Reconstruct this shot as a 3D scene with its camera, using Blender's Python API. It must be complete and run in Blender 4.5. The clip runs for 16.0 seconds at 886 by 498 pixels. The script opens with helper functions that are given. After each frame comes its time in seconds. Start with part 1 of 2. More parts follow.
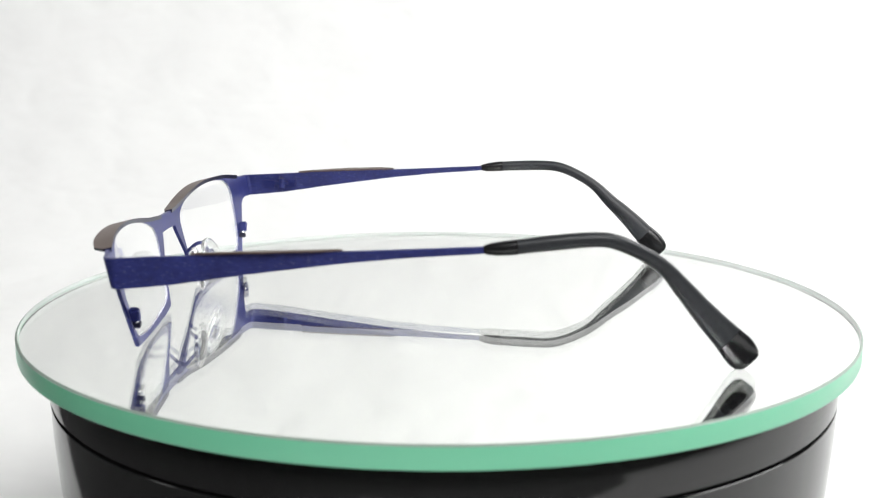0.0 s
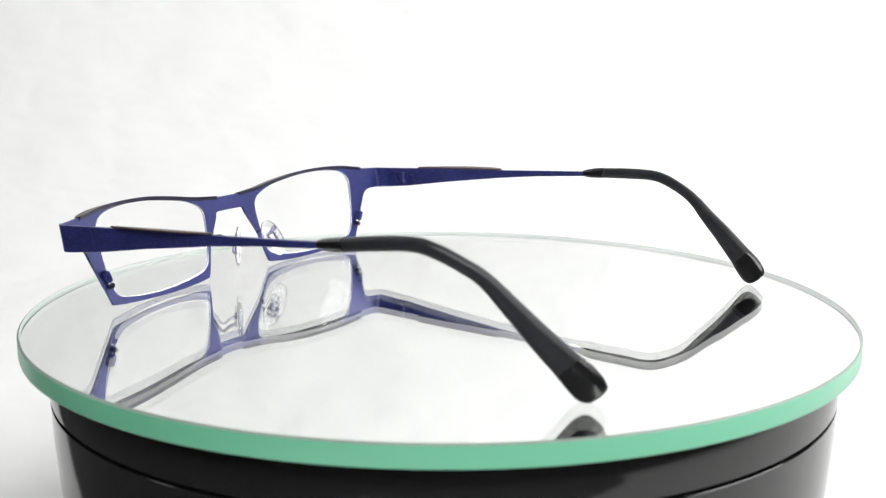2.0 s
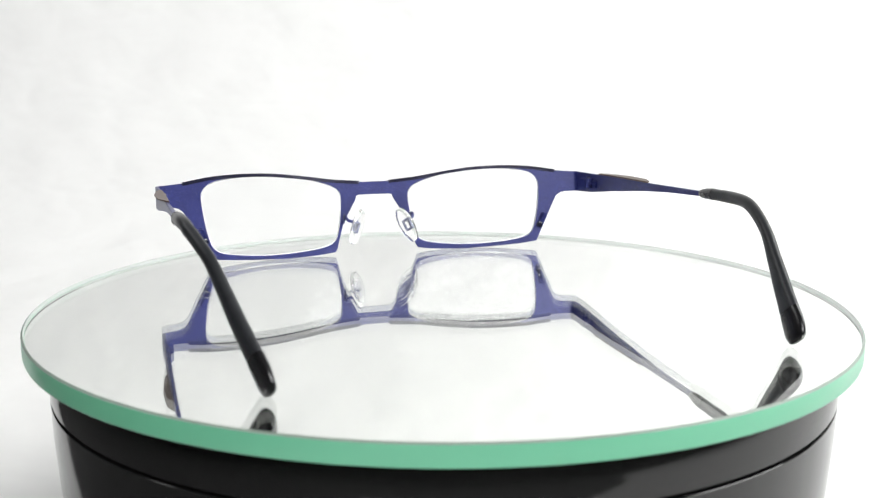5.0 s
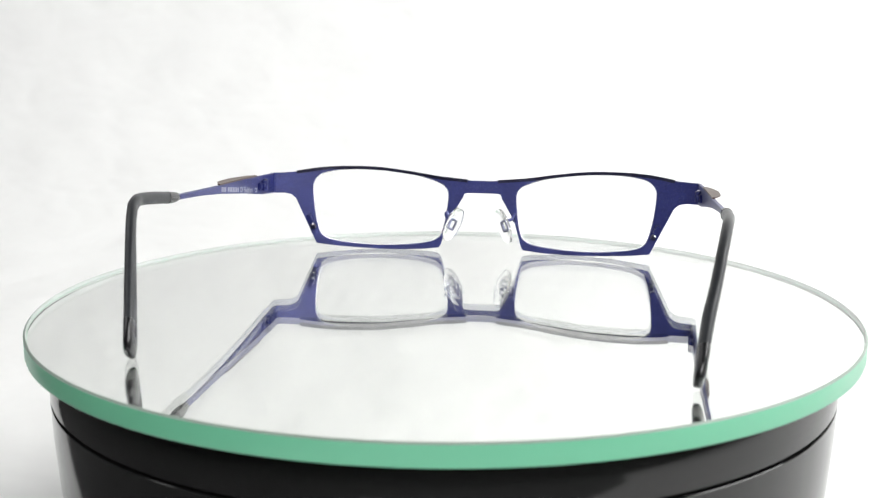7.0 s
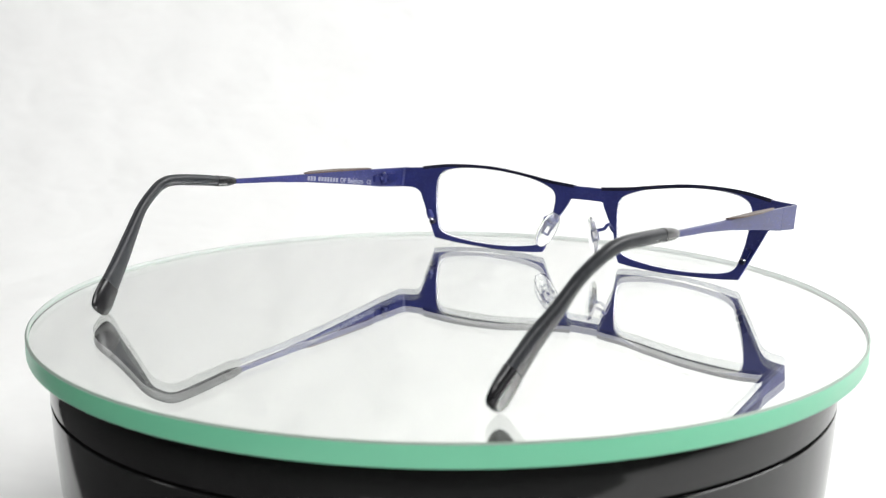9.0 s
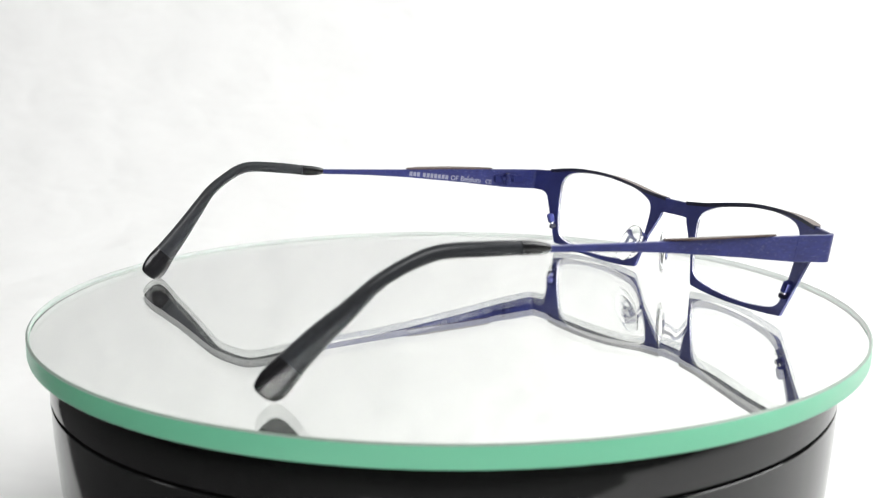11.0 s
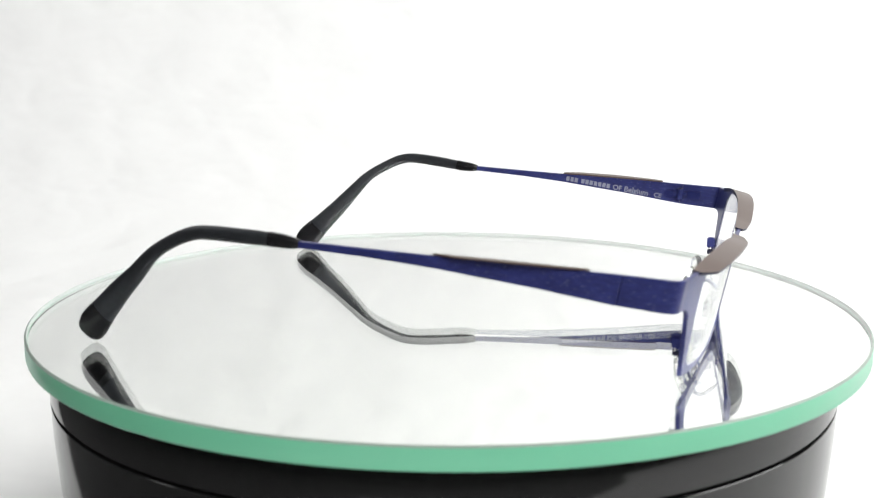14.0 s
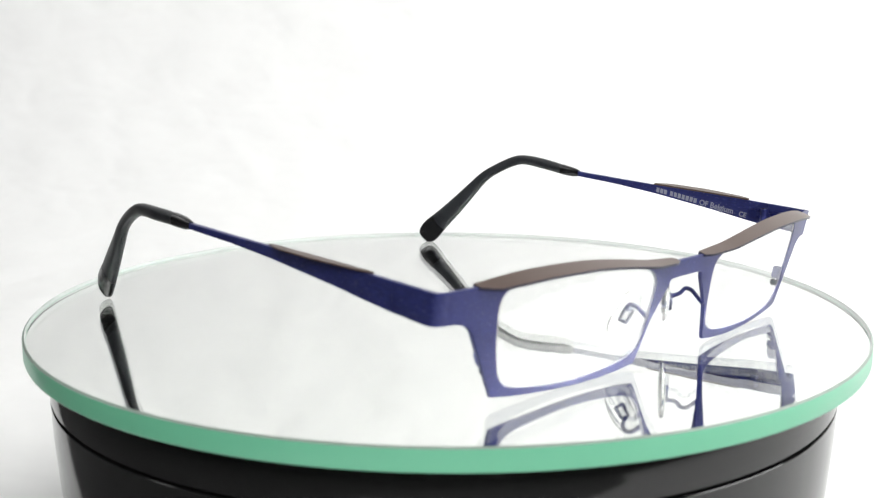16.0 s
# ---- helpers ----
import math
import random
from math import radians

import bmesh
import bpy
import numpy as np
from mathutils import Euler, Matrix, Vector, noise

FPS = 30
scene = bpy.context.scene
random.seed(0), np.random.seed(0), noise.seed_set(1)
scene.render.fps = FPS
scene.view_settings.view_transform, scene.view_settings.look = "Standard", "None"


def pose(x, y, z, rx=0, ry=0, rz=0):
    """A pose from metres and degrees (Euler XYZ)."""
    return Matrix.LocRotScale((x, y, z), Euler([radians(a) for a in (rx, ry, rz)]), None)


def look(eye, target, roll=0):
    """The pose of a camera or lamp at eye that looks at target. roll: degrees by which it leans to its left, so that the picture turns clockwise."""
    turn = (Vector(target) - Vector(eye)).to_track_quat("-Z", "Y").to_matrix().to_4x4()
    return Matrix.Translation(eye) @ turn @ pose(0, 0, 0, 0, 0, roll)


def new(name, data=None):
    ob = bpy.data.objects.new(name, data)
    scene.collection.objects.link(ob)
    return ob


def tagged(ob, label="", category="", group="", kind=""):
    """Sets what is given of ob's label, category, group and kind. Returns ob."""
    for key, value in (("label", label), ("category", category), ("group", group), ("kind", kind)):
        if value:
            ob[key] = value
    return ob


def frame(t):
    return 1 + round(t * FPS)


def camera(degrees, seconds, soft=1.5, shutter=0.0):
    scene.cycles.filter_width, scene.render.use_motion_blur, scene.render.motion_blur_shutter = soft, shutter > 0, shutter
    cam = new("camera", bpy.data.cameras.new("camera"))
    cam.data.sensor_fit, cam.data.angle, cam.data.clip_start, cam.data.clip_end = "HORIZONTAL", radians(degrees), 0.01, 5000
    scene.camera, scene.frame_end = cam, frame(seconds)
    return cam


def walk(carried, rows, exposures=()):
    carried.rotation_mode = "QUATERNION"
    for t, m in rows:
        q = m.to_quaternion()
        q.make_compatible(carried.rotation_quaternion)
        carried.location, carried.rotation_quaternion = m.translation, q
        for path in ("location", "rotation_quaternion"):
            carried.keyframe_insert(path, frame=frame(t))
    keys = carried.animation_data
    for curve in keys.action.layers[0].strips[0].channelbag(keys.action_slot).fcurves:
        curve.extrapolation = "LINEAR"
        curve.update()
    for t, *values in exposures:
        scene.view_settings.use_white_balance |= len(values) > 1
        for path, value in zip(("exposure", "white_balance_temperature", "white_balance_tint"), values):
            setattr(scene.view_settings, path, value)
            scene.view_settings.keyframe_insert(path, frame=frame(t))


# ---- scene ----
# A pair of spectacles turning on a mirror-glass turntable before a white sweep. 1 mm = 0.001.
MM = 0.001
KNOTS = (0.0, 16 / 7, 32 / 7, 48 / 7, 64 / 7, 80 / 7, 96 / 7, 16.0)
TURNS = (14.49, -17.38, -49.30, -81.22, -112.98, -144.68, -176.52, -208.44)


def turn_at(t):
    return float(np.interp(t, KNOTS, TURNS))


# ---- camera: stands still ----
EYE = Vector((0.0, -0.2816, 0.0681))
PITCH, YAW = radians(10.905), radians(0.081)
AIM = EYE + Vector((-math.sin(YAW) * math.cos(PITCH), math.cos(YAW) * math.cos(PITCH), -math.sin(PITCH)))
cam = camera(43.75, 16.0, soft=1.1)
cam.data.dof.use_dof, cam.data.dof.focus_distance, cam.data.dof.aperture_fstop = True, 0.305, 25.0
walk(cam, [(0.0, look(EYE, AIM, 0.28)), (16.0, look(EYE, AIM, 0.28))], exposures=[(0.0, 0.0), (16.0, 0.0)])

# ---- light: unseen studio lamps, assumed, round a white sweep ----
world = bpy.data.worlds.new("studio_dark")
scene.world = world
world.use_nodes = True
world.node_tree.nodes["Background"].inputs[0].default_value = (0.9, 0.95, 1.0, 1)
world.node_tree.nodes["Background"].inputs[1].default_value = 0.05


def softbox(eye, target, width, height, watts, colour=(1, 1, 1)):
    data = bpy.data.lights.new("unseen_softbox_light", "AREA")
    data.shape, data.size, data.size_y, data.energy, data.color = "RECTANGLE", width, height, watts, colour
    ob = new("unseen_softbox_light", data)
    ob.matrix_world = look(eye, target)
    return ob


softbox((0.82, 0.14, 0.70), (0.32, 0.64, 0.22), 0.7, 0.7, 12.0)
# Left fill, added to lift the sheet's dim lower-left side.
softbox((-0.72, 0.16, 0.66), (-0.15, 0.27, -0.05), 0.6, 0.6, 2.1)
softbox((0.25, -0.80, 0.60), (0.20, 0.45, 0.16), 0.7, 0.5, 9.6)


# ---- materials ----
def material(name):
    m = bpy.data.materials.new(name)
    m.use_nodes = True
    return m, m.node_tree.nodes, m.node_tree.links, m.node_tree.nodes["Principled BSDF"]


def plain(name, colour, rough=0.5, metal=0.0, grain=0.0, grain_size=900.0, bump=0.0, coat=0.0, stretch=(1, 1, 1), specks=0.0):
    """A surface with two scales of variation in colour and gloss, fine relief, and sparse bright specks."""
    m, n, l, b = material(name)
    b.inputs["Roughness"].default_value, b.inputs["Metallic"].default_value = rough, metal
    b.inputs["Coat Weight"].default_value = coat
    b.inputs["Coat Roughness"].default_value = 0.2
    tc, mp = n.new("ShaderNodeTexCoord"), n.new("ShaderNodeMapping")
    mp.inputs["Scale"].default_value = stretch
    l.new(tc.outputs["Object"], mp.inputs["Vector"])
    fine, broad = n.new("ShaderNodeTexNoise"), n.new("ShaderNodeTexNoise")
    fine.inputs["Scale"].default_value, fine.inputs["Detail"].default_value = grain_size, 3
    broad.inputs["Scale"].default_value, broad.inputs["Detail"].default_value = grain_size / 14, 4
    l.new(mp.outputs["Vector"], fine.inputs["Vector"])
    l.new(tc.outputs["Object"], broad.inputs["Vector"])
    mix = n.new("ShaderNodeMath")
    mix.operation = "MULTIPLY_ADD"
    mix.inputs[1].default_value = 0.6
    l.new(fine.outputs["Fac"], mix.inputs[0])
    half = n.new("ShaderNodeMath")
    half.operation = "MULTIPLY"
    half.inputs[1].default_value = 0.4
    l.new(broad.outputs["Fac"], half.inputs[0])
    l.new(half.outputs[0], mix.inputs[2])
    ramp = n.new("ShaderNodeValToRGB")
    ramp.color_ramp.elements[0].position, ramp.color_ramp.elements[1].position = 0.3, 0.7
    ramp.color_ramp.elements[0].color = (*[c * (1 - grain) for c in colour], 1)
    ramp.color_ramp.elements[1].color = (*[min(1, c * (1 + grain)) for c in colour], 1)
    l.new(mix.outputs[0], ramp.inputs[0])
    out = ramp.outputs[0]
    if specks:
        dots, cut = n.new("ShaderNodeTexNoise"), n.new("ShaderNodeValToRGB")
        dots.inputs["Scale"].default_value, dots.inputs["Detail"].default_value = grain_size * 1.6, 2
        l.new(mp.outputs["Vector"], dots.inputs["Vector"])
        cut.color_ramp.elements[0].position, cut.color_ramp.elements[1].position = 0.63, 0.70
        l.new(dots.outputs["Fac"], cut.inputs[0])
        blend = n.new("ShaderNodeMix")
        blend.data_type = "RGBA"
        blend.inputs["B"].default_value = (0.55, 0.56, 0.75, 1)
        fade = n.new("ShaderNodeMath")
        fade.operation = "MULTIPLY"
        fade.inputs[1].default_value = specks
        l.new(cut.outputs[0], fade.inputs[0])
        l.new(fade.outputs[0], blend.inputs["Factor"])
        l.new(out, blend.inputs["A"])
        out = blend.outputs["Result"]
    l.new(out, b.inputs["Base Color"])
    gloss = n.new("ShaderNodeMapRange")
    gloss.inputs["To Min"].default_value, gloss.inputs["To Max"].default_value = rough * 0.85, min(1, rough * 1.15)
    l.new(mix.outputs[0], gloss.inputs["Value"])
    l.new(gloss.outputs["Result"], b.inputs["Roughness"])
    if bump:
        bp = n.new("ShaderNodeBump")
        bp.inputs["Strength"].default_value, bp.inputs["Distance"].default_value = bump, 0.0002
        l.new(mix.outputs[0], bp.inputs["Height"])
        l.new(bp.outputs["Normal"], b.inputs["Normal"])
    return m


def clear(name, colour, ior, rough=0.0):
    m, n, l, b = material(name)
    b.inputs["Base Color"].default_value = (*colour, 1)
    b.inputs["Transmission Weight"].default_value, b.inputs["IOR"].default_value, b.inputs["Roughness"].default_value = 1.0, ior, rough
    return m


def ground_glass(name):
    """The ground rim of float glass: green, letting some light through."""
    m, n, l, b = material(name)
    b.inputs["Base Color"].default_value = (0.150, 0.550, 0.33, 1)
    b.inputs["Roughness"].default_value, b.inputs["Coat Weight"].default_value, b.inputs["Coat Roughness"].default_value = 0.4, 0.6, 0.25
    tl, mx = n.new("ShaderNodeBsdfTranslucent"), n.new("ShaderNodeMixShader")
    tl.inputs["Color"].default_value = (0.50, 0.90, 0.68, 1)
    mx.inputs[0].default_value = 0.12
    l.new(b.outputs[0], mx.inputs[1])
    l.new(tl.outputs[0], mx.inputs[2])
    l.new(mx.outputs[0], n["Material Output"].inputs["Surface"])
    no = n.new("ShaderNodeTexNoise")
    no.inputs["Scale"].default_value, no.inputs["Detail"].default_value = 2500, 3
    bp = n.new("ShaderNodeBump")
    bp.inputs["Strength"].default_value, bp.inputs["Distance"].default_value = 0.15, 0.0001
    l.new(no.outputs["Fac"], bp.inputs["Height"])
    l.new(bp.outputs["Normal"], b.inputs["Normal"])
    return m


def frosted(name):
    """Added lining of the ground rim; paleness stands in for light crossing little glass."""
    m, n, l, b = material(name)
    b.inputs["Base Color"].default_value = (0.55, 0.58, 0.56, 1)
    b.inputs["Roughness"].default_value = 0.5
    tl, mx, no, gr = n.new("ShaderNodeBsdfTranslucent"), n.new("ShaderNodeMixShader"), n.new("ShaderNodeTexNoise"), n.new("ShaderNodeMapRange")
    tl.inputs["Color"].default_value = (0.60, 0.64, 0.61, 1)
    no.inputs["Scale"].default_value = 600
    gr.inputs["To Min"].default_value, gr.inputs["To Max"].default_value = 0.35, 0.55
    l.new(no.outputs["Fac"], gr.inputs["Value"])
    l.new(gr.outputs["Result"], mx.inputs[0])
    l.new(b.outputs[0], mx.inputs[1])
    l.new(tl.outputs[0], mx.inputs[2])
    l.new(mx.outputs[0], n["Material Output"].inputs["Surface"])
    return m


def cloth(name):
    """White backdrop sheet with faint creases."""
    m, n, l, b = material(name)
    b.inputs["Roughness"].default_value = 0.9
    tc = n.new("ShaderNodeTexCoord")
    no, fine = n.new("ShaderNodeTexNoise"), n.new("ShaderNodeTexNoise")
    no.inputs["Scale"].default_value, no.inputs["Detail"].default_value, no.inputs["Distortion"].default_value = 22, 2, 0.2
    fine.inputs["Scale"].default_value, fine.inputs["Detail"].default_value = 160, 4
    mp = n.new("ShaderNodeMapping")
    mp.inputs["Rotation"].default_value, mp.inputs["Scale"].default_value = (0.3, radians(38), 0.2), (0.8, 1.0, 1.0)
    l.new(tc.outputs["Object"], mp.inputs["Vector"])
    l.new(mp.outputs["Vector"], no.inputs["Vector"])
    l.new(tc.outputs["Object"], fine.inputs["Vector"])
    ramp = n.new("ShaderNodeValToRGB")
    ramp.color_ramp.elements[0].color, ramp.color_ramp.elements[1].color = (0.825, 0.827, 0.815, 1), (0.855, 0.857, 0.845, 1)
    l.new(fine.outputs["Fac"], ramp.inputs[0])
    l.new(ramp.outputs[0], b.inputs["Base Color"])
    bp = n.new("ShaderNodeBump")
    bp.inputs["Strength"].default_value, bp.inputs["Distance"].default_value = 0.52, 0.012
    l.new(no.outputs["Fac"], bp.inputs["Height"])
    l.new(bp.outputs["Normal"], b.inputs["Normal"])
    return m


CLOTH = cloth("white_sheet")
WALL = plain("grey_wall_paint", (0.18, 0.18, 0.18), 0.9, grain=0.08, grain_size=30)
FLOOR = plain("dark_studio_floor", (0.07, 0.07, 0.07), 0.8, grain=0.15, grain_size=40)
BLUE = plain("blue_lacquered_metal", (0.023, 0.029, 0.145), 0.40, 0.25, grain=0.34, grain_size=2200, bump=0.2, coat=0.08, stretch=(1, 0.3, 1), specks=0.12)
NAVY = plain("dark_navy_lacquer", (0.012, 0.013, 0.035), 0.35, 0.3, grain=0.2, grain_size=1500)
TAUPE = plain("taupe_lacquered_metal", (0.105, 0.071, 0.058), 0.45, 0.25, grain=0.10, grain_size=1800)
RUBBER = plain("charcoal_acetate", (0.021, 0.023, 0.026), 0.36, 0.0, grain=0.25, grain_size=700, bump=0.10)
RUBBER.node_tree.nodes["Principled BSDF"].inputs["Specular IOR Level"].default_value = 0.35
CAP = plain("black_gloss_acetate", (0.009, 0.009, 0.010), 0.22, 0.0, grain=0.2, grain_size=900, coat=0.1)
STEEL = plain("bright_steel", (0.65, 0.65, 0.66), 0.25, 1.0, grain=0.1)
MOUNT = plain("dull_gunmetal", (0.13, 0.14, 0.22), 0.35, 0.8, grain=0.1)
INK = plain("silver_print", (0.25, 0.26, 0.34), 0.5, 0.0, grain=0.12, grain_size=3000)
BLACK = plain("black_gloss_plastic", (0.010, 0.010, 0.010), 0.10, 0.0, grain=0.25, grain_size=500, bump=0.02)
# Glossier copy of the blue, lightened to stand in for edge highlights.
HIGHLIT_BLUE = plain("highlit_blue_metal", (0.035, 0.042, 0.18), 0.30, 0.6, grain=0.15, grain_size=1500)
GAP_SHADE = plain("shaded_gap", (0.004, 0.004, 0.004), 0.6, grain=0.1)
MIRROR = plain("silver_mirror", (0.970, 0.992, 0.968), 0.0, 1.0, grain=0.01, grain_size=120)
GLASS = clear("float_glass", (0.997, 1.0, 0.996), 1.5)
LENS = clear("lens_plastic", (0.99, 0.995, 0.995), 1.15)
PAD = clear("clear_silicone", (0.97, 0.975, 0.975), 1.36, 0.08)
PAD.node_tree.nodes["Principled BSDF"].inputs["Transmission Weight"].default_value = 0.93
LIT_LENS_RIM = clear("pale_lit_lens_rim", (0.90, 0.90, 0.95), 1.35, 0.25)
LIT_LENS_RIM.node_tree.nodes["Principled BSDF"].inputs["Transmission Weight"].default_value = 0.80
EDGE = ground_glass("ground_glass_edge")
FROST = frosted("pale_rim_lining")
ARRIS = plain("ground_glass_arris", (0.24, 0.31, 0.26), 0.45, 0.0, grain=0.12, grain_size=1200, bump=0.1)


# ---- building helpers ----
def finish(bm, sharp=35.0):
    bmesh.ops.remove_doubles(bm, verts=bm.verts, dist=1e-6)
    bmesh.ops.recalc_face_normals(bm, faces=bm.faces)
    for f in bm.faces:
        f.smooth = True
    for e in bm.edges:
        e.smooth = len(e.link_faces) == 2 and e.calc_face_angle(0) < radians(sharp)
    return bm


def part(name, bm, mat, parent=None, label="", bevel=0.0, sharp=35.0):
    """Links a bmesh as one mesh object, under a thing or a part if one is given."""
    me = bpy.data.meshes.new(name)
    finish(bm, sharp).to_mesh(me)
    bm.free()
    for m in (mat if isinstance(mat, (list, tuple)) else [mat]):
        me.materials.append(m)
    ob = new(name, me)
    ob.parent = parent
    if label:
        tagged(ob, label)
    if bevel:
        mod = ob.modifiers.new("bevel", "BEVEL")
        mod.width, mod.segments, mod.limit_method, mod.angle_limit = bevel, 2, "ANGLE", radians(40)
    return ob


def lathe(profile, n=192, cx=0.0, cy=0.0, closed=True):
    """Turns a profile of (radius, z) round a vertical line."""
    bm = bmesh.new()
    rings = []
    for r, z in profile:
        if r < 1e-6:
            rings.append([bm.verts.new((cx, cy, z))])
        else:
            rings.append([bm.verts.new((cx + r * math.cos(2 * math.pi * k / n), cy + r * math.sin(2 * math.pi * k / n), z)) for k in range(n)])
    for a, b in zip(rings, rings[1:]):
        for k in range(n):
            j = (k + 1) % n
            if len(a) == 1:
                bm.faces.new((a[0], b[k], b[j]))
            elif len(b) == 1:
                bm.faces.new((a[k], a[j], b[0]))
            else:
                bm.faces.new((a[k], a[j], b[j], b[k]))
    return bm


def loft(rings, caps=True):
    """Skins rings of equal count into a closed body."""
    bm = bmesh.new()
    vs = [[bm.verts.new(p) for p in ring] for ring in rings]
    n = len(vs[0])
    for a, b in zip(vs, vs[1:]):
        for k in range(n):
            bm.faces.new((a[k], a[(k + 1) % n], b[(k + 1) % n], b[k]))
    if caps:
        bm.faces.new(vs[0])
        bm.faces.new(vs[-1])
    return bm


def block(x0, x1, y0, y1, z0, z1, m=None, cut=0.0):
    """A box with small chamfers."""
    bm = bmesh.new()
    bmesh.ops.create_cube(bm, size=1, matrix=Matrix.Translation(((x0 + x1) / 2, (y0 + y1) / 2, (z0 + z1) / 2)) @ Matrix.Diagonal((abs(x1 - x0), abs(y1 - y0), abs(z1 - z0), 1)))
    if cut:
        bmesh.ops.bevel(bm, geom=bm.edges[:], offset=cut, segments=2, affect="EDGES")
    if m is not None:
        bm.transform(m)
    return bm


def smooth_line(points, per=6, closed=False):
    """Catmull-Rom through points of any dimension."""
    pts = [Vector(p) for p in points]
    n = len(pts)
    out = []
    for i in range(n if closed else n - 1):
        if closed:
            p0, p1, p2, p3 = pts[i - 1], pts[i], pts[(i + 1) % n], pts[(i + 2) % n]
        else:
            p0, p1, p2, p3 = pts[max(i - 1, 0)], pts[i], pts[i + 1], pts[min(i + 2, n - 1)]
        for k in range(per):
            t = k / per
            out.append(0.5 * (2 * p1 + (p2 - p0) * t + (2 * p0 - 5 * p1 + 4 * p2 - p3) * t * t + (3 * p1 - p0 - 3 * p2 + p3) * t ** 3))
    if not closed:
        out.append(pts[-1])
    return out


def dense(points, step=0.8):
    out = []
    for a, b in zip(points, points[1:]):
        a, b = Vector(a), Vector(b)
        k = max(1, round((b - a).length / step))
        out += [a.lerp(b, i / k) for i in range(k)]
    return out + [Vector(points[-1])]


def wire(points, radius, n=8):
    """A round wire along a line."""
    pts = [Vector(p) for p in points]
    rings = []
    side = None
    for i, p in enumerate(pts):
        d = (pts[min(i + 1, len(pts) - 1)] - pts[max(i - 1, 0)]).normalized()
        side = (side - side.project(d)).normalized() if side else d.orthogonal().normalized()
        up = d.cross(side)
        rings.append([p + radius * (math.cos(2 * math.pi * k / n) * side + math.sin(2 * math.pi * k / n) * up) for k in range(n)])
    return loft(rings)


# ---- the studio ----
def sweep():
    """The white sheet: level under the turntable, then curving up behind it."""
    line = [(-0.34, -0.080), (-0.22, -0.080), (-0.12, -0.080), (0.0, -0.080), (0.12, -0.080), (0.22, -0.080), (0.30, -0.080)]
    line += [(0.30 + 0.32 * math.sin(a), 0.24 - 0.32 * math.cos(a)) for a in [radians(k * 6) for k in range(1, 15)]]
    line += [(0.64, 0.45), (0.67, 0.9), (0.70, 1.25)]
    bm = bmesh.new()
    rows = []
    for y, z in line:
        # Unseen left and front edges are cut to shape the drum's reflections.
        left = float(np.interp(y, (-0.34, -0.12, 0.0, 0.12, 0.40), (-0.10, -0.13, -0.16, -0.25, -0.70)))
        xs = [left + (1.3 - left) * k / 40 for k in range(41)]
        first = not rows
        rows.append([bm.verts.new((x, y - (float(np.interp(x, (0.0, 0.15, 0.3, 0.5), (0.0, -0.09, 0.0, 0.2))) if first else 0.0) + 0.003 * math.sin(x * 9 + y * 5), z)) for x in xs])
    for a, b in zip(rows, rows[1:]):
        for k in range(40):
            bm.faces.new((a[k], a[k + 1], b[k + 1], b[k]))
    bmesh.ops.recalc_face_normals(bm, faces=bm.faces)
    return tagged(part("backdrop", bm, CLOTH), "white seamless backdrop sheet with faint creases", "backdrop", kind="structure")


sweep()
# Unseen room shell, assumed; the dark floor keeps the drum's reflections dark.
tagged(part("floor", block(-2.0, 2.0, -2.0, 1.6, -0.20, -0.10), FLOOR), "plain dark grey studio floor", "floor", kind="structure")
tagged(part("ceiling", block(-2.0, 2.0, -2.0, 1.6, 1.8, 1.9), WALL), "plain grey studio ceiling", "ceiling", kind="structure")
tagged(part("wall_north", block(-2.0, 2.0, 1.6, 1.7, -0.2, 1.9), WALL), "plain grey studio wall", "wall", kind="structure")
tagged(part("wall_south", block(-2.0, 2.0, -2.1, -2.0, -0.2, 1.9), WALL), "plain grey studio wall", "wall", kind="structure")
tagged(part("wall_east", block(2.0, 2.1, -2.0, 1.6, -0.2, 1.9), WALL), "plain grey studio wall", "wall", kind="structure")
tagged(part("wall_west", block(-2.1, -2.0, -2.0, 1.6, -0.2, 1.9), WALL), "plain grey studio wall", "wall", kind="structure")


# ---- the turntable ----
THICK = 0.0048


def turntable():
    top = new("turntable")
    tagged(top, "round glossy black plastic turntable base", "turntable")
    R = 0.0985
    z1, z2, z3 = -THICK - 0.0002, -0.0156, -0.0375
    plat = lathe([(0, z1), (R - 0.0012, z1), (R - 0.0004, z1 - 0.0003), (R, z1 - 0.0010), (R, z2 + 0.0002), (R - 0.00015, z2), (R - 0.003, z2), (0, z2)])
    platter = part("platter", plat, BLACK, top)
    # Near-black ring set in the gap; its colour stands in for the gap's shade.
    part("gap_ring", lathe([(R - 0.0028, z2 + 0.0002), (R - 0.0022, z2 - 0.0004), (R - 0.0022, z2 - 0.0012), (R - 0.0028, z2 - 0.0016)]), GAP_SHADE, top)
    body = lathe([(0, z2 - 0.0008), (R - 0.003, z2 - 0.0008), (R - 0.00012, z2 - 0.0008), (R, z2 - 0.00095), (R - 0.0003, -0.025), (R - 0.0012, z3), (R - 0.002, z3 - 0.0006), (0, z3 - 0.0006)])
    part("base_drum", body, BLACK, top)
    foot = lathe([(0, z3 - 0.0012), (R - 0.0022, z3 - 0.0012), (R - 0.0018, z3 - 0.002), (R - 0.004, -0.068), (R - 0.008, -0.0755), (R - 0.012, -0.080), (0, -0.080)])
    part("base_skirt", foot, BLACK, top)
    return top, platter


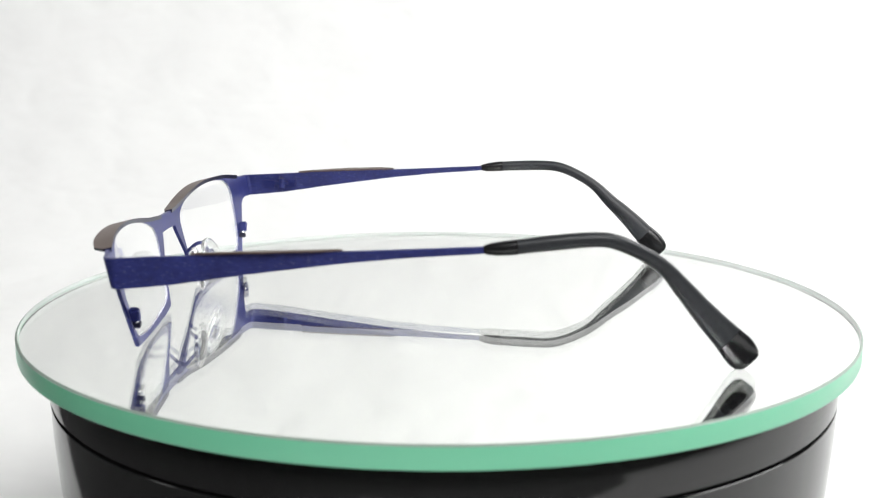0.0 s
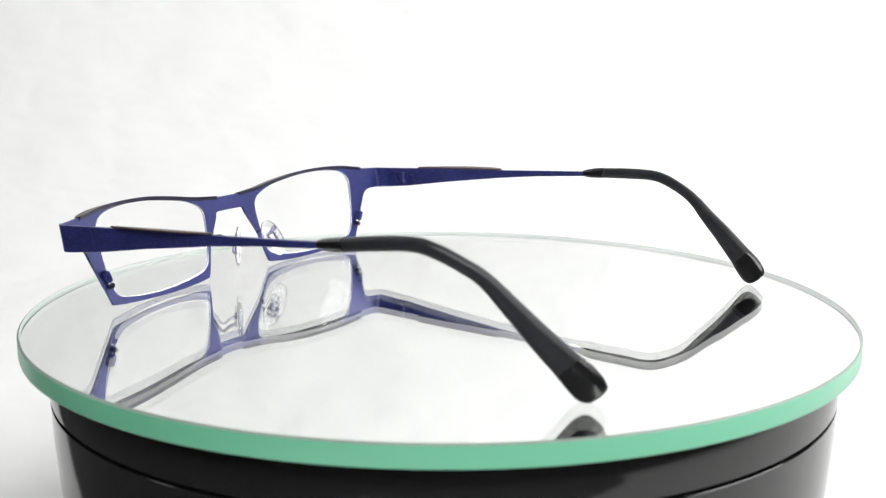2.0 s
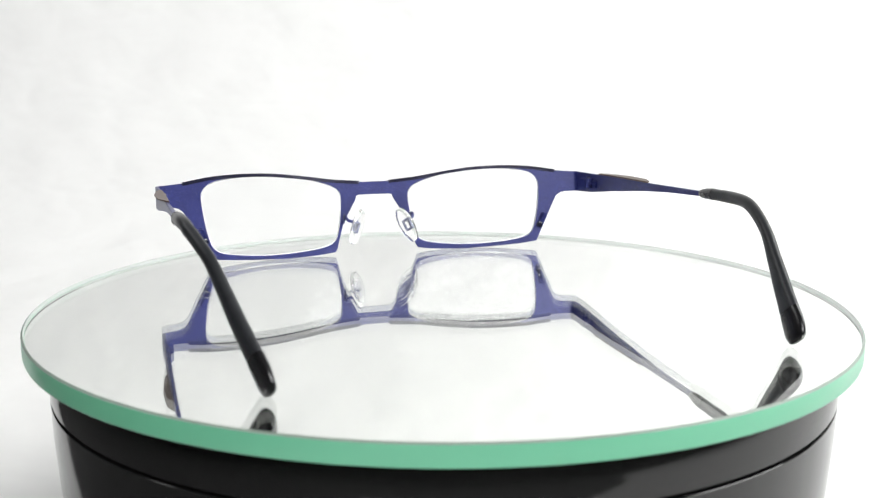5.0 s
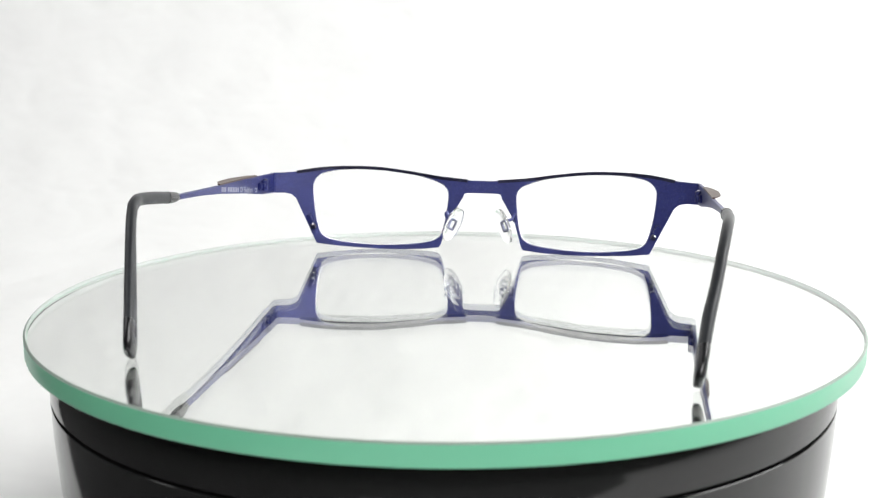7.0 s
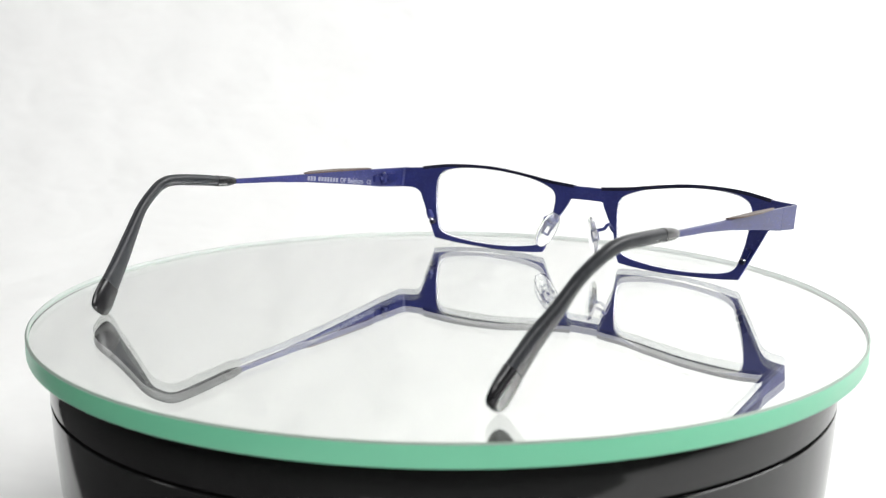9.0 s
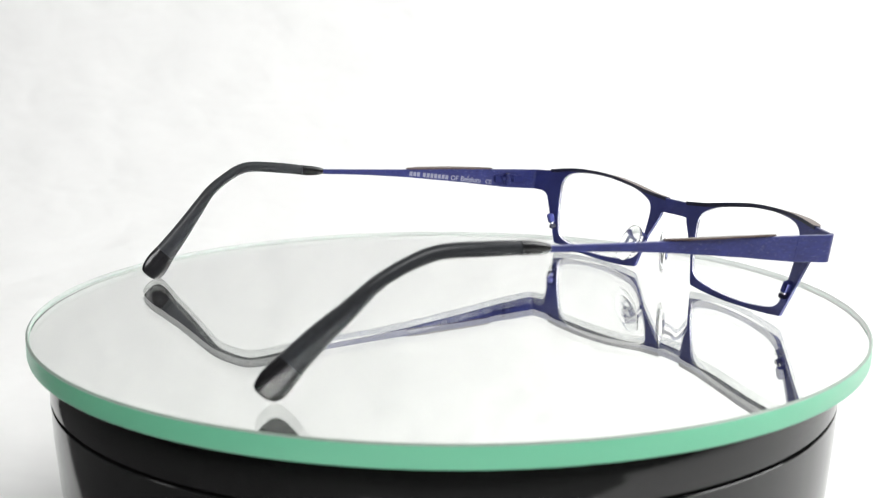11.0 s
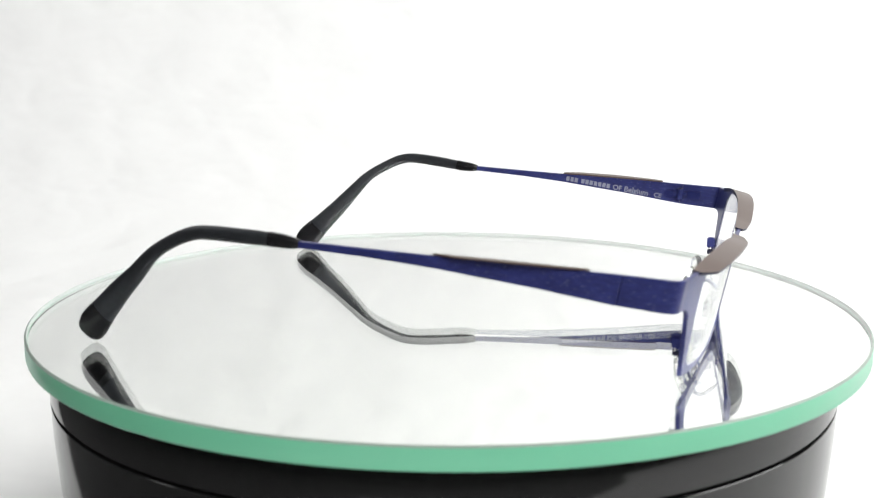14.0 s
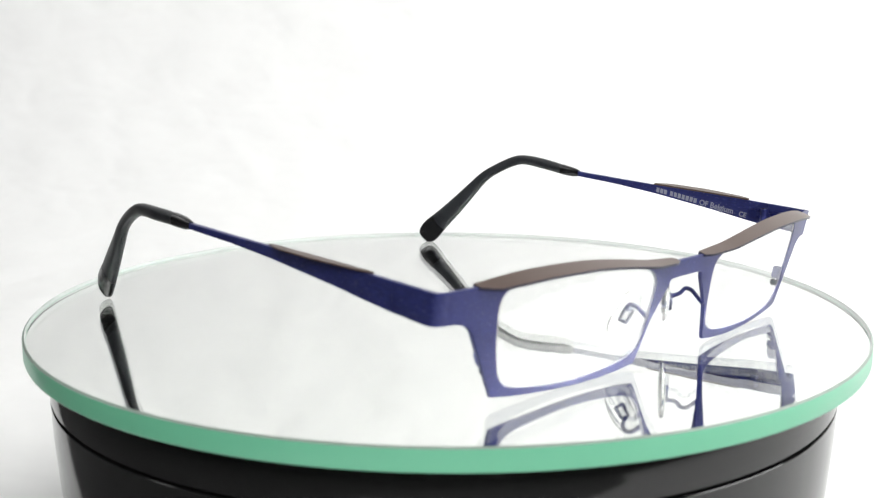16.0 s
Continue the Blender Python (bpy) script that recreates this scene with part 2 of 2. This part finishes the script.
def mirror_disc():
    top = new("mirror_disc")
    tagged(top, "round thick mirror glass plate with green ground edge", "glass plate")
    cx, cy, R, c = -1.11 * MM, 0.40 * MM, 104.15 * MM, 0.5 * MM
    a = 0.4 * MM
    part("glass", lathe([(0, 0), (R - a, 0), (R - 0.05 * MM, -a + 0.05 * MM), (R - 0.05 * MM, -THICK + c), (R - c, -THICK), (0, -THICK)], 256, cx, cy), GLASS, top, sharp=8.0).visible_shadow = False
    part("arris", lathe([(R - a - 0.02 * MM, 0.015 * MM), (R - a * 0.85, -a * 0.06), (R - a * 0.1, -a * 0.8), (R + 0.05 * MM, -a)], 256, cx, cy), ARRIS, top, "dull grey-green bevelled upper edge", sharp=60.0)
    part("ground_edge", lathe([(R + 0.05 * MM, -a), (R + 0.05 * MM, -THICK + c), (R - c * 0.2, -THICK + c * 0.1), (R - c, -THICK - 0.10 * MM), (R - 2.5 * MM, -THICK - 0.12 * MM)], 256, cx, cy), EDGE, top, "green ground glass rim", sharp=60.0)
    part("added_pale_lining", lathe([(R - 0.10 * MM, -a - 0.05 * MM), (R - 0.10 * MM, -THICK + c), (R - c - 0.1 * MM, -THICK + 0.05 * MM)], 256, cx, cy), FROST, top, "added pale lining inside the rim", sharp=60.0)
    part("silvering", lathe([(0, -THICK - 0.03 * MM), (R - 0.75 * MM, -THICK - 0.03 * MM), (R - 0.75 * MM, -THICK - 0.08 * MM), (0, -THICK - 0.08 * MM)], 256, cx, cy), MIRROR, top, "silver mirror backing", sharp=8.0)
    return top


TABLE, PLATTER = turntable()
DISC = mirror_disc()


# ---- the spectacles (millimetres; x across, y forward, z up) ----
def front_y(x, z):
    return 8.0 * (1 - (abs(x) / 68.3) ** 2.5) + (z - 20) * 0.20


CORNER, BEND = 66.2, 2.2


def bent(u, z, depth):
    """A place on the front sheet: flat across the face, then round the corner and back along the side."""
    s, a = (1 if u >= 0 else -1), abs(u)
    if a <= CORNER:
        return Vector((u, front_y(u, z) + depth, z)) * MM
    y0 = front_y(CORNER, z)
    w = a - CORNER
    ang = min(w / BEND, math.pi / 2)
    r = BEND + depth
    x, y = CORNER + r * math.sin(ang), y0 - BEND + r * math.cos(ang)
    y -= max(0.0, w - BEND * math.pi / 2)
    return Vector((s * x, y, z)) * MM


BROW = [(4.5, 22.95), (10, 23.4), (15, 23.9), (24, 25.25), (33.5, 26.35), (43, 26.65), (52, 26.3), (59.5, 25.3), (66, 24.5)]
HALF_TOP = [(0, 22.5), (4.5, 22.5), (10, 22.9), (15, 23.4), (24, 24.8), (33.5, 25.95), (43, 26.2), (52, 25.75), (59.5, 24.8), (66, 24.4)]
HALF_LOW = [(63.8, 18.0), (61.8, 17.4), (60.4, 16.2)]
HALF_FOOT = [(53.4, 1.9), (48, 1.2), (40, 0.55), (30, 0.15), (20, 0.4), (13.6, 1.1)]
HALF_NOSE = [(12.9, 2.4), (12.0, 5.5), (10.5, 10.2), (8.4, 13.6), (6.4, 16.9), (5.9, 18.3), (5.0, 18.55), (0, 18.6)]
OPENING = [(11.0, 17.3), (11.7, 19.9), (14, 21.6), (20, 23.6), (28, 25.0), (36, 25.6), (43, 25.7), (49.5, 25.0), (53, 23.8), (54.8, 21.6), (55, 18.5), (54.1, 11.5), (52.7, 6.3),
           (51.2, 4.2), (48.5, 3.0), (43, 2.1), (36, 1.5), (29, 1.5), (22.5, 1.95), (17, 2.8), (14.3, 3.9), (12.8, 5.7), (11.7, 10.5)]
END_U = 79.3


def front_frame(parent):
    right = smooth_line(HALF_TOP, 8) + dense([(66, 24.4), (70, 24.4)], 0.35) + dense([(70, 24.4), (END_U, 24.9), (END_U, 19.0), (70, 18.1)]) + dense([(70, 18.1), (66, 18.0)], 0.35) + dense([(66, 18.0)] + HALF_LOW[:1]) + smooth_line(HALF_LOW, 4)
    right += dense([HALF_LOW[-1], HALF_FOOT[0]])[1:-1] + smooth_line(HALF_FOOT, 8) + dense(HALF_NOSE[:6], 0.8) + dense(HALF_NOSE[5:])[1:]
    loop = [p for i, p in enumerate(right) if i == 0 or (p - right[i - 1]).length > 0.05]
    left = [Vector((-p.x, p.y)) for p in reversed(loop)][1:-1]
    hole = smooth_line(OPENING, 5, closed=True)
    bm = bmesh.new()
    edges = []
    for line in (loop + left, hole, [Vector((-p.x, p.y)) for p in hole]):
        vs = [bm.verts.new((p.x, 0, p.y)) for p in line]
        edges += [bm.edges.new((vs[i - 1], vs[i])) for i in range(len(vs))]
    bmesh.ops.triangle_fill(bm, edges=edges, use_beauty=True)
    flat = [v.co.copy() for v in bm.verts]
    back_of = {}
    faces, verts = bm.faces[:], bm.verts[:]
    rim = [e for e in bm.edges if len(e.link_faces) == 1]
    for v, p in zip(verts, flat):
        v.co = bent(p.x, p.z, 0.0)
        back_of[v] = bm.verts.new(bent(p.x, p.z, -0.95))
    for f in faces:
        bm.faces.new([back_of[v] for v in reversed(f.verts)])
    for e in rim:
        a, b = e.verts
        bm.faces.new((a, b, back_of[b], back_of[a]))
    return part("front_frame", bm, BLUE, parent, "blue lacquered metal rims with bridge", bevel=0.12 * MM)


def lens(s, parent):
    hole = smooth_line(OPENING, 5, closed=True)
    mid = Vector((33, 13.5))
    bm = bmesh.new()
    rings = []
    for d in (-0.15, -0.80):
        shells = []
        for k in (1.0, 0.66, 0.33):
            shells.append([bm.verts.new(bent(s * (mid.x + (p.x - mid.x) * k), mid.y + (p.y - mid.y) * k, d)) for p in hole])
        shells.append(bm.verts.new(bent(s * mid.x, mid.y, d)))
        rings.append(shells)
    n = len(hole)
    for shells in rings:
        for a, b in zip(shells[:2], shells[1:3]):
            for k in range(n):
                bm.faces.new((a[k], a[(k + 1) % n], b[(k + 1) % n], b[k]))
        for k in range(n):
            bm.faces.new((shells[2][k], shells[2][(k + 1) % n], shells[3]))
    for k in range(n):
        bm.faces.new((rings[0][0][k], rings[0][0][(k + 1) % n], rings[1][0][(k + 1) % n], rings[1][0][k]))
    ob = part("lens", bm, LENS, parent, "clear uncoated lens")
    ob.visible_shadow = False
    # Added pale ring: lens bevel, with the lit inner rim wall in its colour.
    rim = bmesh.new()
    loops = []
    for d in (-0.10, -0.85):
        for k in (0.9995, 0.990):
            loops.append([rim.verts.new(bent(s * (mid.x + (p.x - mid.x) * k), mid.y + (p.y - mid.y) * (1 - (1 - k) * 1.8), d)) for p in hole])
    for a, b in ((0, 1), (1, 3), (3, 2), (2, 0)):
        for k in range(n):
            rim.faces.new((loops[a][k], loops[a][(k + 1) % n], loops[b][(k + 1) % n], loops[b][k]))
    part("lens_bevel", rim, LIT_LENS_RIM, ob, "pale ring for lens bevel and lit rim wall").visible_shadow = False
    return ob


def brow_bar(s, parent):
    """A narrow visor along the top of a rim, reaching forward."""
    line = smooth_line(BROW, 8)
    line = [p for p in line if 4.6 <= p.x <= 60.8]
    rings = []
    n = len(line) - 1
    for i, p in enumerate(line):
        f = i / n
        wide = float(np.interp(f, (0, 0.06, 0.3, 0.65, 0.85, 0.95, 1), (1.9, 2.8, 3.7, 4.5, 4.6, 4.0, 1.9)))
        y, z = front_y(p.x, p.y), p.y
        a, b = Vector((s * p.x, y - 1.45, z)), Vector((s * p.x, y - 1.45 + wide, z - wide * 0.25))
        rings.append([a * MM, b * MM, (b + Vector((0, -0.1, -0.5))) * MM, (a + Vector((0, 0.1, -1.05))) * MM])
    bm = loft(rings)
    ob = part("brow_bar", bm, [TAUPE, NAVY], parent, "taupe metal brow strip")
    for f in ob.data.polygons:
        if f.normal.z < 0.5:
            f.material_index = 1
    return ob


SIDE_Y = (75, 90, 97.2, 102, 107, 111.5, 116.2, 120.9, 126, 129.3, 134)
SIDE_X = {-1: (69.0, 69.5, 69.6, 68.8, 67.0, 65.2, 63.3, 61.4, 59.3, 58.0, 56.5), 1: (69.0, 68.7, 67.9, 67.2, 66.3, 65.4, 64.2, 62.9, 61.8, 61.2, 60.2)}


def side_x(s, y):
    """How far out an arm runs, bending in behind the ear; one arm is bent a little more."""
    return float(np.interp(-y, SIDE_Y, SIDE_X[s]))


T_TOP = [(-10.2, 24.88), (-30, 25.8), (-46.8, 26.4), (-60, 27.0), (-75.5, 27.75)]
T_LOW = [(-10.2, 18.95), (-20, 20.3), (-26, 21.2), (-46.4, 23.9), (-60, 25.3), (-75.5, 26.4)]


def arm_x(y):
    return 67.95 + (-11 - y) * 0.0165


def along(line, y):
    return float(np.interp(-y, [-p[0] for p in line], [p[1] for p in line]))


def temple(s, parent):
    rings = []
    for k in range(41):
        y = -10.30 - (75.5 - 10.30) * k / 40
        zt, zb = along(T_TOP, y), along(T_LOW, y)
        x = arm_x(y)
        h = 0.48 if y > -50 else 0.48 + 0.14 * (-50 - y) / 25
        c = 0.14
        lean = 0.20 * max(0.0, 1 - k / 10)
        rings.append([Vector((s * (x + a), y + (z - 24.9) * lean, z)) * MM for a, z in ((-h, zb + c), (-h + c, zb), (h - c, zb), (h, zb + c), (h, zt - c), (h - c, zt), (-h + c, zt), (-h, zt - c))])
    arm = part("temple", loft(rings), BLUE, parent, "blue lacquered flat metal temple arm")
    # shelf-like trim strip on top
    rings = []
    for k in range(25):
        f = k / 24
        y = -16.6 - 30.4 * f
        wide = float(np.interp(f, (0, 0.12, 0.5, 0.85, 1), (0.7, 1.7, 3.0, 2.6, 0.7)))
        z = along(T_TOP, y)
        x0 = arm_x(y) - 0.45
        rings.append([Vector(p) * MM for p in ((s * x0, y, z + 0.42), (s * (x0 + wide), y, z + 0.45 + wide * 0.07), (s * (x0 + wide), y, z + 0.12 + wide * 0.07), (s * x0, y, z + 0.0))])
    part("trim_strip", loft(rings), TAUPE, arm, "taupe metal strip along the top")
    # acetate sleeve in three lengths: socket, sleeve, end cap
    bow = {-1: (28.7, 29.45, 28.8, 26.25, 23.2, 18.0), 1: (28.0, 28.1, 27.25, 24.9, 22.0, 17.2)}[s]
    spine = [(-75.0, 27.15, 0.75, 0.75), (-77, 27.3, 1.2, 1.15), (-80.6, 27.65, 1.42, 1.4), (-88.4, bow[0], 1.55, 1.45), (-96.6, bow[1], 1.5, 1.45), (-101.2, bow[2], 1.5, 1.45), (-106.5, bow[3], 1.45, 1.45), (-111.0, bow[4], 1.55, 1.45),
             (-115.75, bow[5], 2.0, 1.5), (-120.5, 12.65, 2.5, 1.6), (-126.0, 6.9, 3.1, 1.5), (-127.9, 4.9, 3.4, 1.4), (-129.3, 3.3, 3.4, 1.35), (-130.4, 2.1, 3.0, 1.2), (-131.0, 1.4, 2.2, 1.05), (-131.25, 1.1, 0.8, 0.35)]
    if s == 1:
        spine = [(y - 0.4 * f, z + 0.5 * f, h, w) for y, z, h, w in spine for f in [min(1, max(0, (-112 - y) / 12))]]
    pts = smooth_line(spine, 6)

    twist = 0.5 if s == -1 else -0.25

    def skin(a, b, grow=0.0):
        rings = []
        for i in range(a, b):
            p = pts[i]
            q, r = pts[max(i - 1, 0)], pts[min(i + 1, len(pts) - 1)]
            d = Vector((0, r[0] - q[0], r[1] - q[1])).normalized()
            nrm = Vector((0, -d.z, d.y))
            ring = []
            for k in range(20):
                t = 2 * math.pi * k / 20
                cs, sn = math.cos(t), math.sin(t)
                sq = 1.0 / (abs(cs) ** 2.5 + abs(sn) ** 2.5) ** (1 / 2.5)
                v = nrm * ((p[2] + grow) * sq * sn)
                ring.append(Vector((s * (side_x(s, p[0] + v.y * twist) + (p[3] * 0.88 + grow) * sq * cs), p[0] + v.y, p[1] + v.z)) * MM)
            rings.append(ring)
        return loft(rings)
    part("sleeve_socket", skin(0, 14, 0.10), CAP, arm, "glossy dark socket of the sleeve")
    part("temple_sleeve", skin(13, 61), RUBBER, arm, "charcoal acetate ear sleeve")
    part("end_cap", skin(60, len(pts), 0.10), CAP, arm, "glossy black end cap of the sleeve")
    # hinge on the inner side
    hinge = part("hinge", block(s * 66.7, s * 68.0, -5.2, -9.2, 20.6, 23.0, cut=0.3), HIGHLIT_BLUE, arm)
    hinge.data.transform(Matrix.Scale(MM, 4))
    leaf = part("hinge_leaf", block(s * 66.9, s * 67.95, -12.9, -15.8, 20.8, 23.2, cut=0.3), HIGHLIT_BLUE, arm)
    leaf.data.transform(Matrix.Scale(MM, 4))
    barrel = part("hinge_barrel", wire([(s * 66.9, -11.2, z) for z in (20.4, 21.0, 22.0, 22.9, 23.5)], 1.05, 14), BLUE, arm)
    barrel.data.transform(Matrix.Scale(MM, 4))
    screw = part("hinge_screw", wire([(s * 66.9, -11.2, z) for z in (23.5, 23.65, 23.8)], 0.7, 12), STEEL, arm, "tiny steel hinge screw")
    screw.data.transform(Matrix.Scale(MM, 4))
    knuckle = part("hinge_knuckle", block(s * 66.3, s * 67.95, -9.2, -13.3, 21.4, 22.5, cut=0.15), BLUE, arm)
    knuckle.data.transform(Matrix.Scale(MM, 4))
    return arm


def lettering(arm):
    """Print on the inner face of one arm: a maker's mark as bars, then words."""
    slope = math.atan2(-3.55, 26.0)
    at = Matrix.Translation(Vector((-68.035, -46.2, 24.35)) * MM) @ Matrix(((0, 0, 1, 0), (1, 0, 0, 0), (0, 1, 0, 0), (0, 0, 0, 1))) @ Matrix.Rotation(slope, 4, "Z") @ Matrix.Rotation(-math.atan(0.0165), 4, "Y")
    marks = [(k * 1.3, k * 1.3 + 1.0) for k in range(3)] + [(4.7 + k * 1.33, 4.7 + k * 1.33 + 1.0) for k in range(7)]
    for a, b in marks:
        bm = block(a * MM, b * MM, 0.1 * MM, 1.45 * MM, 0, 0.02 * MM, at)
        part("maker_mark", bm, INK, arm, "silver printed bar")
    for text, a, size in (("OF", 14.6, 2.2), ("Belgium", 18.1, 2.35), ("CE", 27.3, 1.9)):
        cu = bpy.data.curves.new("lettering", "FONT")
        cu.body, cu.size, cu.extrude = text, size * MM, 0.012 * MM
        cu.offset = 0.05 * MM
        tmp = new("lettering", cu)
        bpy.context.view_layer.update()
        me = bpy.data.meshes.new_from_object(tmp.evaluated_get(bpy.context.evaluated_depsgraph_get()))
        bpy.data.objects.remove(tmp)
        me.transform(at @ Matrix.Translation((a * MM, 0, 0.012 * MM)))
        me.materials.clear()
        me.materials.append(INK)
        ob = new("lettering", me)
        ob.parent = arm


def nose_pad(s, parent):
    mid = Vector((s * 8.0, -2.6, 9.7))
    out, up = Vector((s * 0.60, 0.80, 0.0)).normalized(), Vector((-s * 0.50, 0.10, 0.86)).normalized()
    up = (up - up.project(out)).normalized()
    side = out.cross(up)
    rings = []
    for i in range(1, 12):
        a = math.pi * i / 12
        w, h = math.sin(a) ** 0.75, -math.cos(a)
        ring = []
        for k in range(18):
            t = 2 * math.pi * k / 18
            ring.append((mid + up * (h * 5.8) + side * (math.cos(t) * 2.7 * w) + out * (math.sin(t) * 1.0 * w)) * MM)
        rings.append(ring)
    pad = part("nose_pad", loft(rings), PAD, parent, "clear silicone nose pad")
    pad.visible_shadow = False
    loop = [(-0.85, 0, -1.5), (0.85, 0, -1.5), (0.85, 0, 1.5), (-0.85, 0, 1.5), (-0.85, 0, -1.5), (0.6, 0, -1.5)]
    box = wire(dense(loop, 0.5), 0.38)
    m = Matrix((side, out, up)).transposed().to_4x4()
    m.translation = mid + out * 1.15
    box.transform(Matrix.Scale(MM, 4) @ m)
    part("pad_mount", box, MOUNT, pad, "small metal pad mount")
    y0 = front_y(10.2, 11) - 0.6
    path = smooth_line([(s * 10.6, y0, 10.0), (s * 10.6, y0 - 1.4, 11.2), (s * 10.8, y0 - 3.2, 12.6), (s * 10.9, y0 - 4.9, 12.7), (s * 10.3, y0 - 5.8, 11.6), tuple(mid + out * 1.25 + up * 1.5)], 6)
    part("pad_arm", wire([p * MM for p in path], 0.5 * MM), BLUE, pad, "thin blue wire pad arm")
    return pad


def rim_lock(s, parent):
    """The little closing block and screw behind the outer side of a rim."""
    m = Matrix.Translation(Vector((s * 54.95, front_y(55, 8.5) - 1.9, 8.6)) * MM) @ Matrix.Rotation(s * radians(24), 4, "Y") @ Matrix.Scale(MM, 4)
    lock = part("rim_lock", block(-0.75, 0.75, -1.1, 1.1, -0.4, 2.7, m, cut=0.3), HIGHLIT_BLUE, parent, "blue closing block of the rim")
    part("lower_lug", block(-0.75, 0.75, -0.9, 1.1, -2.2, -0.9, m, cut=0.2), NAVY, lock)
    screw = wire([(0, 0, -0.9), (0, 0, -0.65), (0, 0, -0.4)], 0.62, 12)
    screw.transform(m)
    part("screw", screw, STEEL, lock, "bright steel screw")


def spectacles():
    top = new("spectacles")
    tagged(top, "blue metal spectacles with taupe brow strips and charcoal sleeves", "glasses")
    front_frame(top)
    arms = {}
    for s in (-1, 1):
        lens(s, top)
        brow_bar(s, top)
        nose_pad(s, top)
        rim_lock(s, top)
        arms[s] = temple(s, top)
    lettering(arms[-1])
    return top


GLASSES = spectacles()


# ---- what moves: the disc turns evenly and carries the spectacles ----
def motions():
    times = [k * 0.5 for k in range(33)]
    walk(PLATTER, [(t, pose(0, 0, 0, 0, 0, turn_at(t))) for t in times])
    walk(DISC, [(t, pose(0, 0, 0, 0, 0, turn_at(t))) for t in times])
    rows = []
    for t in times:
        a = turn_at(t)
        rows.append((t, pose(0, 0, 0, 0, 0, a) @ pose(-62.64 * MM, 18.57 * MM, -0.12 * MM, 0, 0, 73.88)))
    walk(GLASSES, rows)


motions()
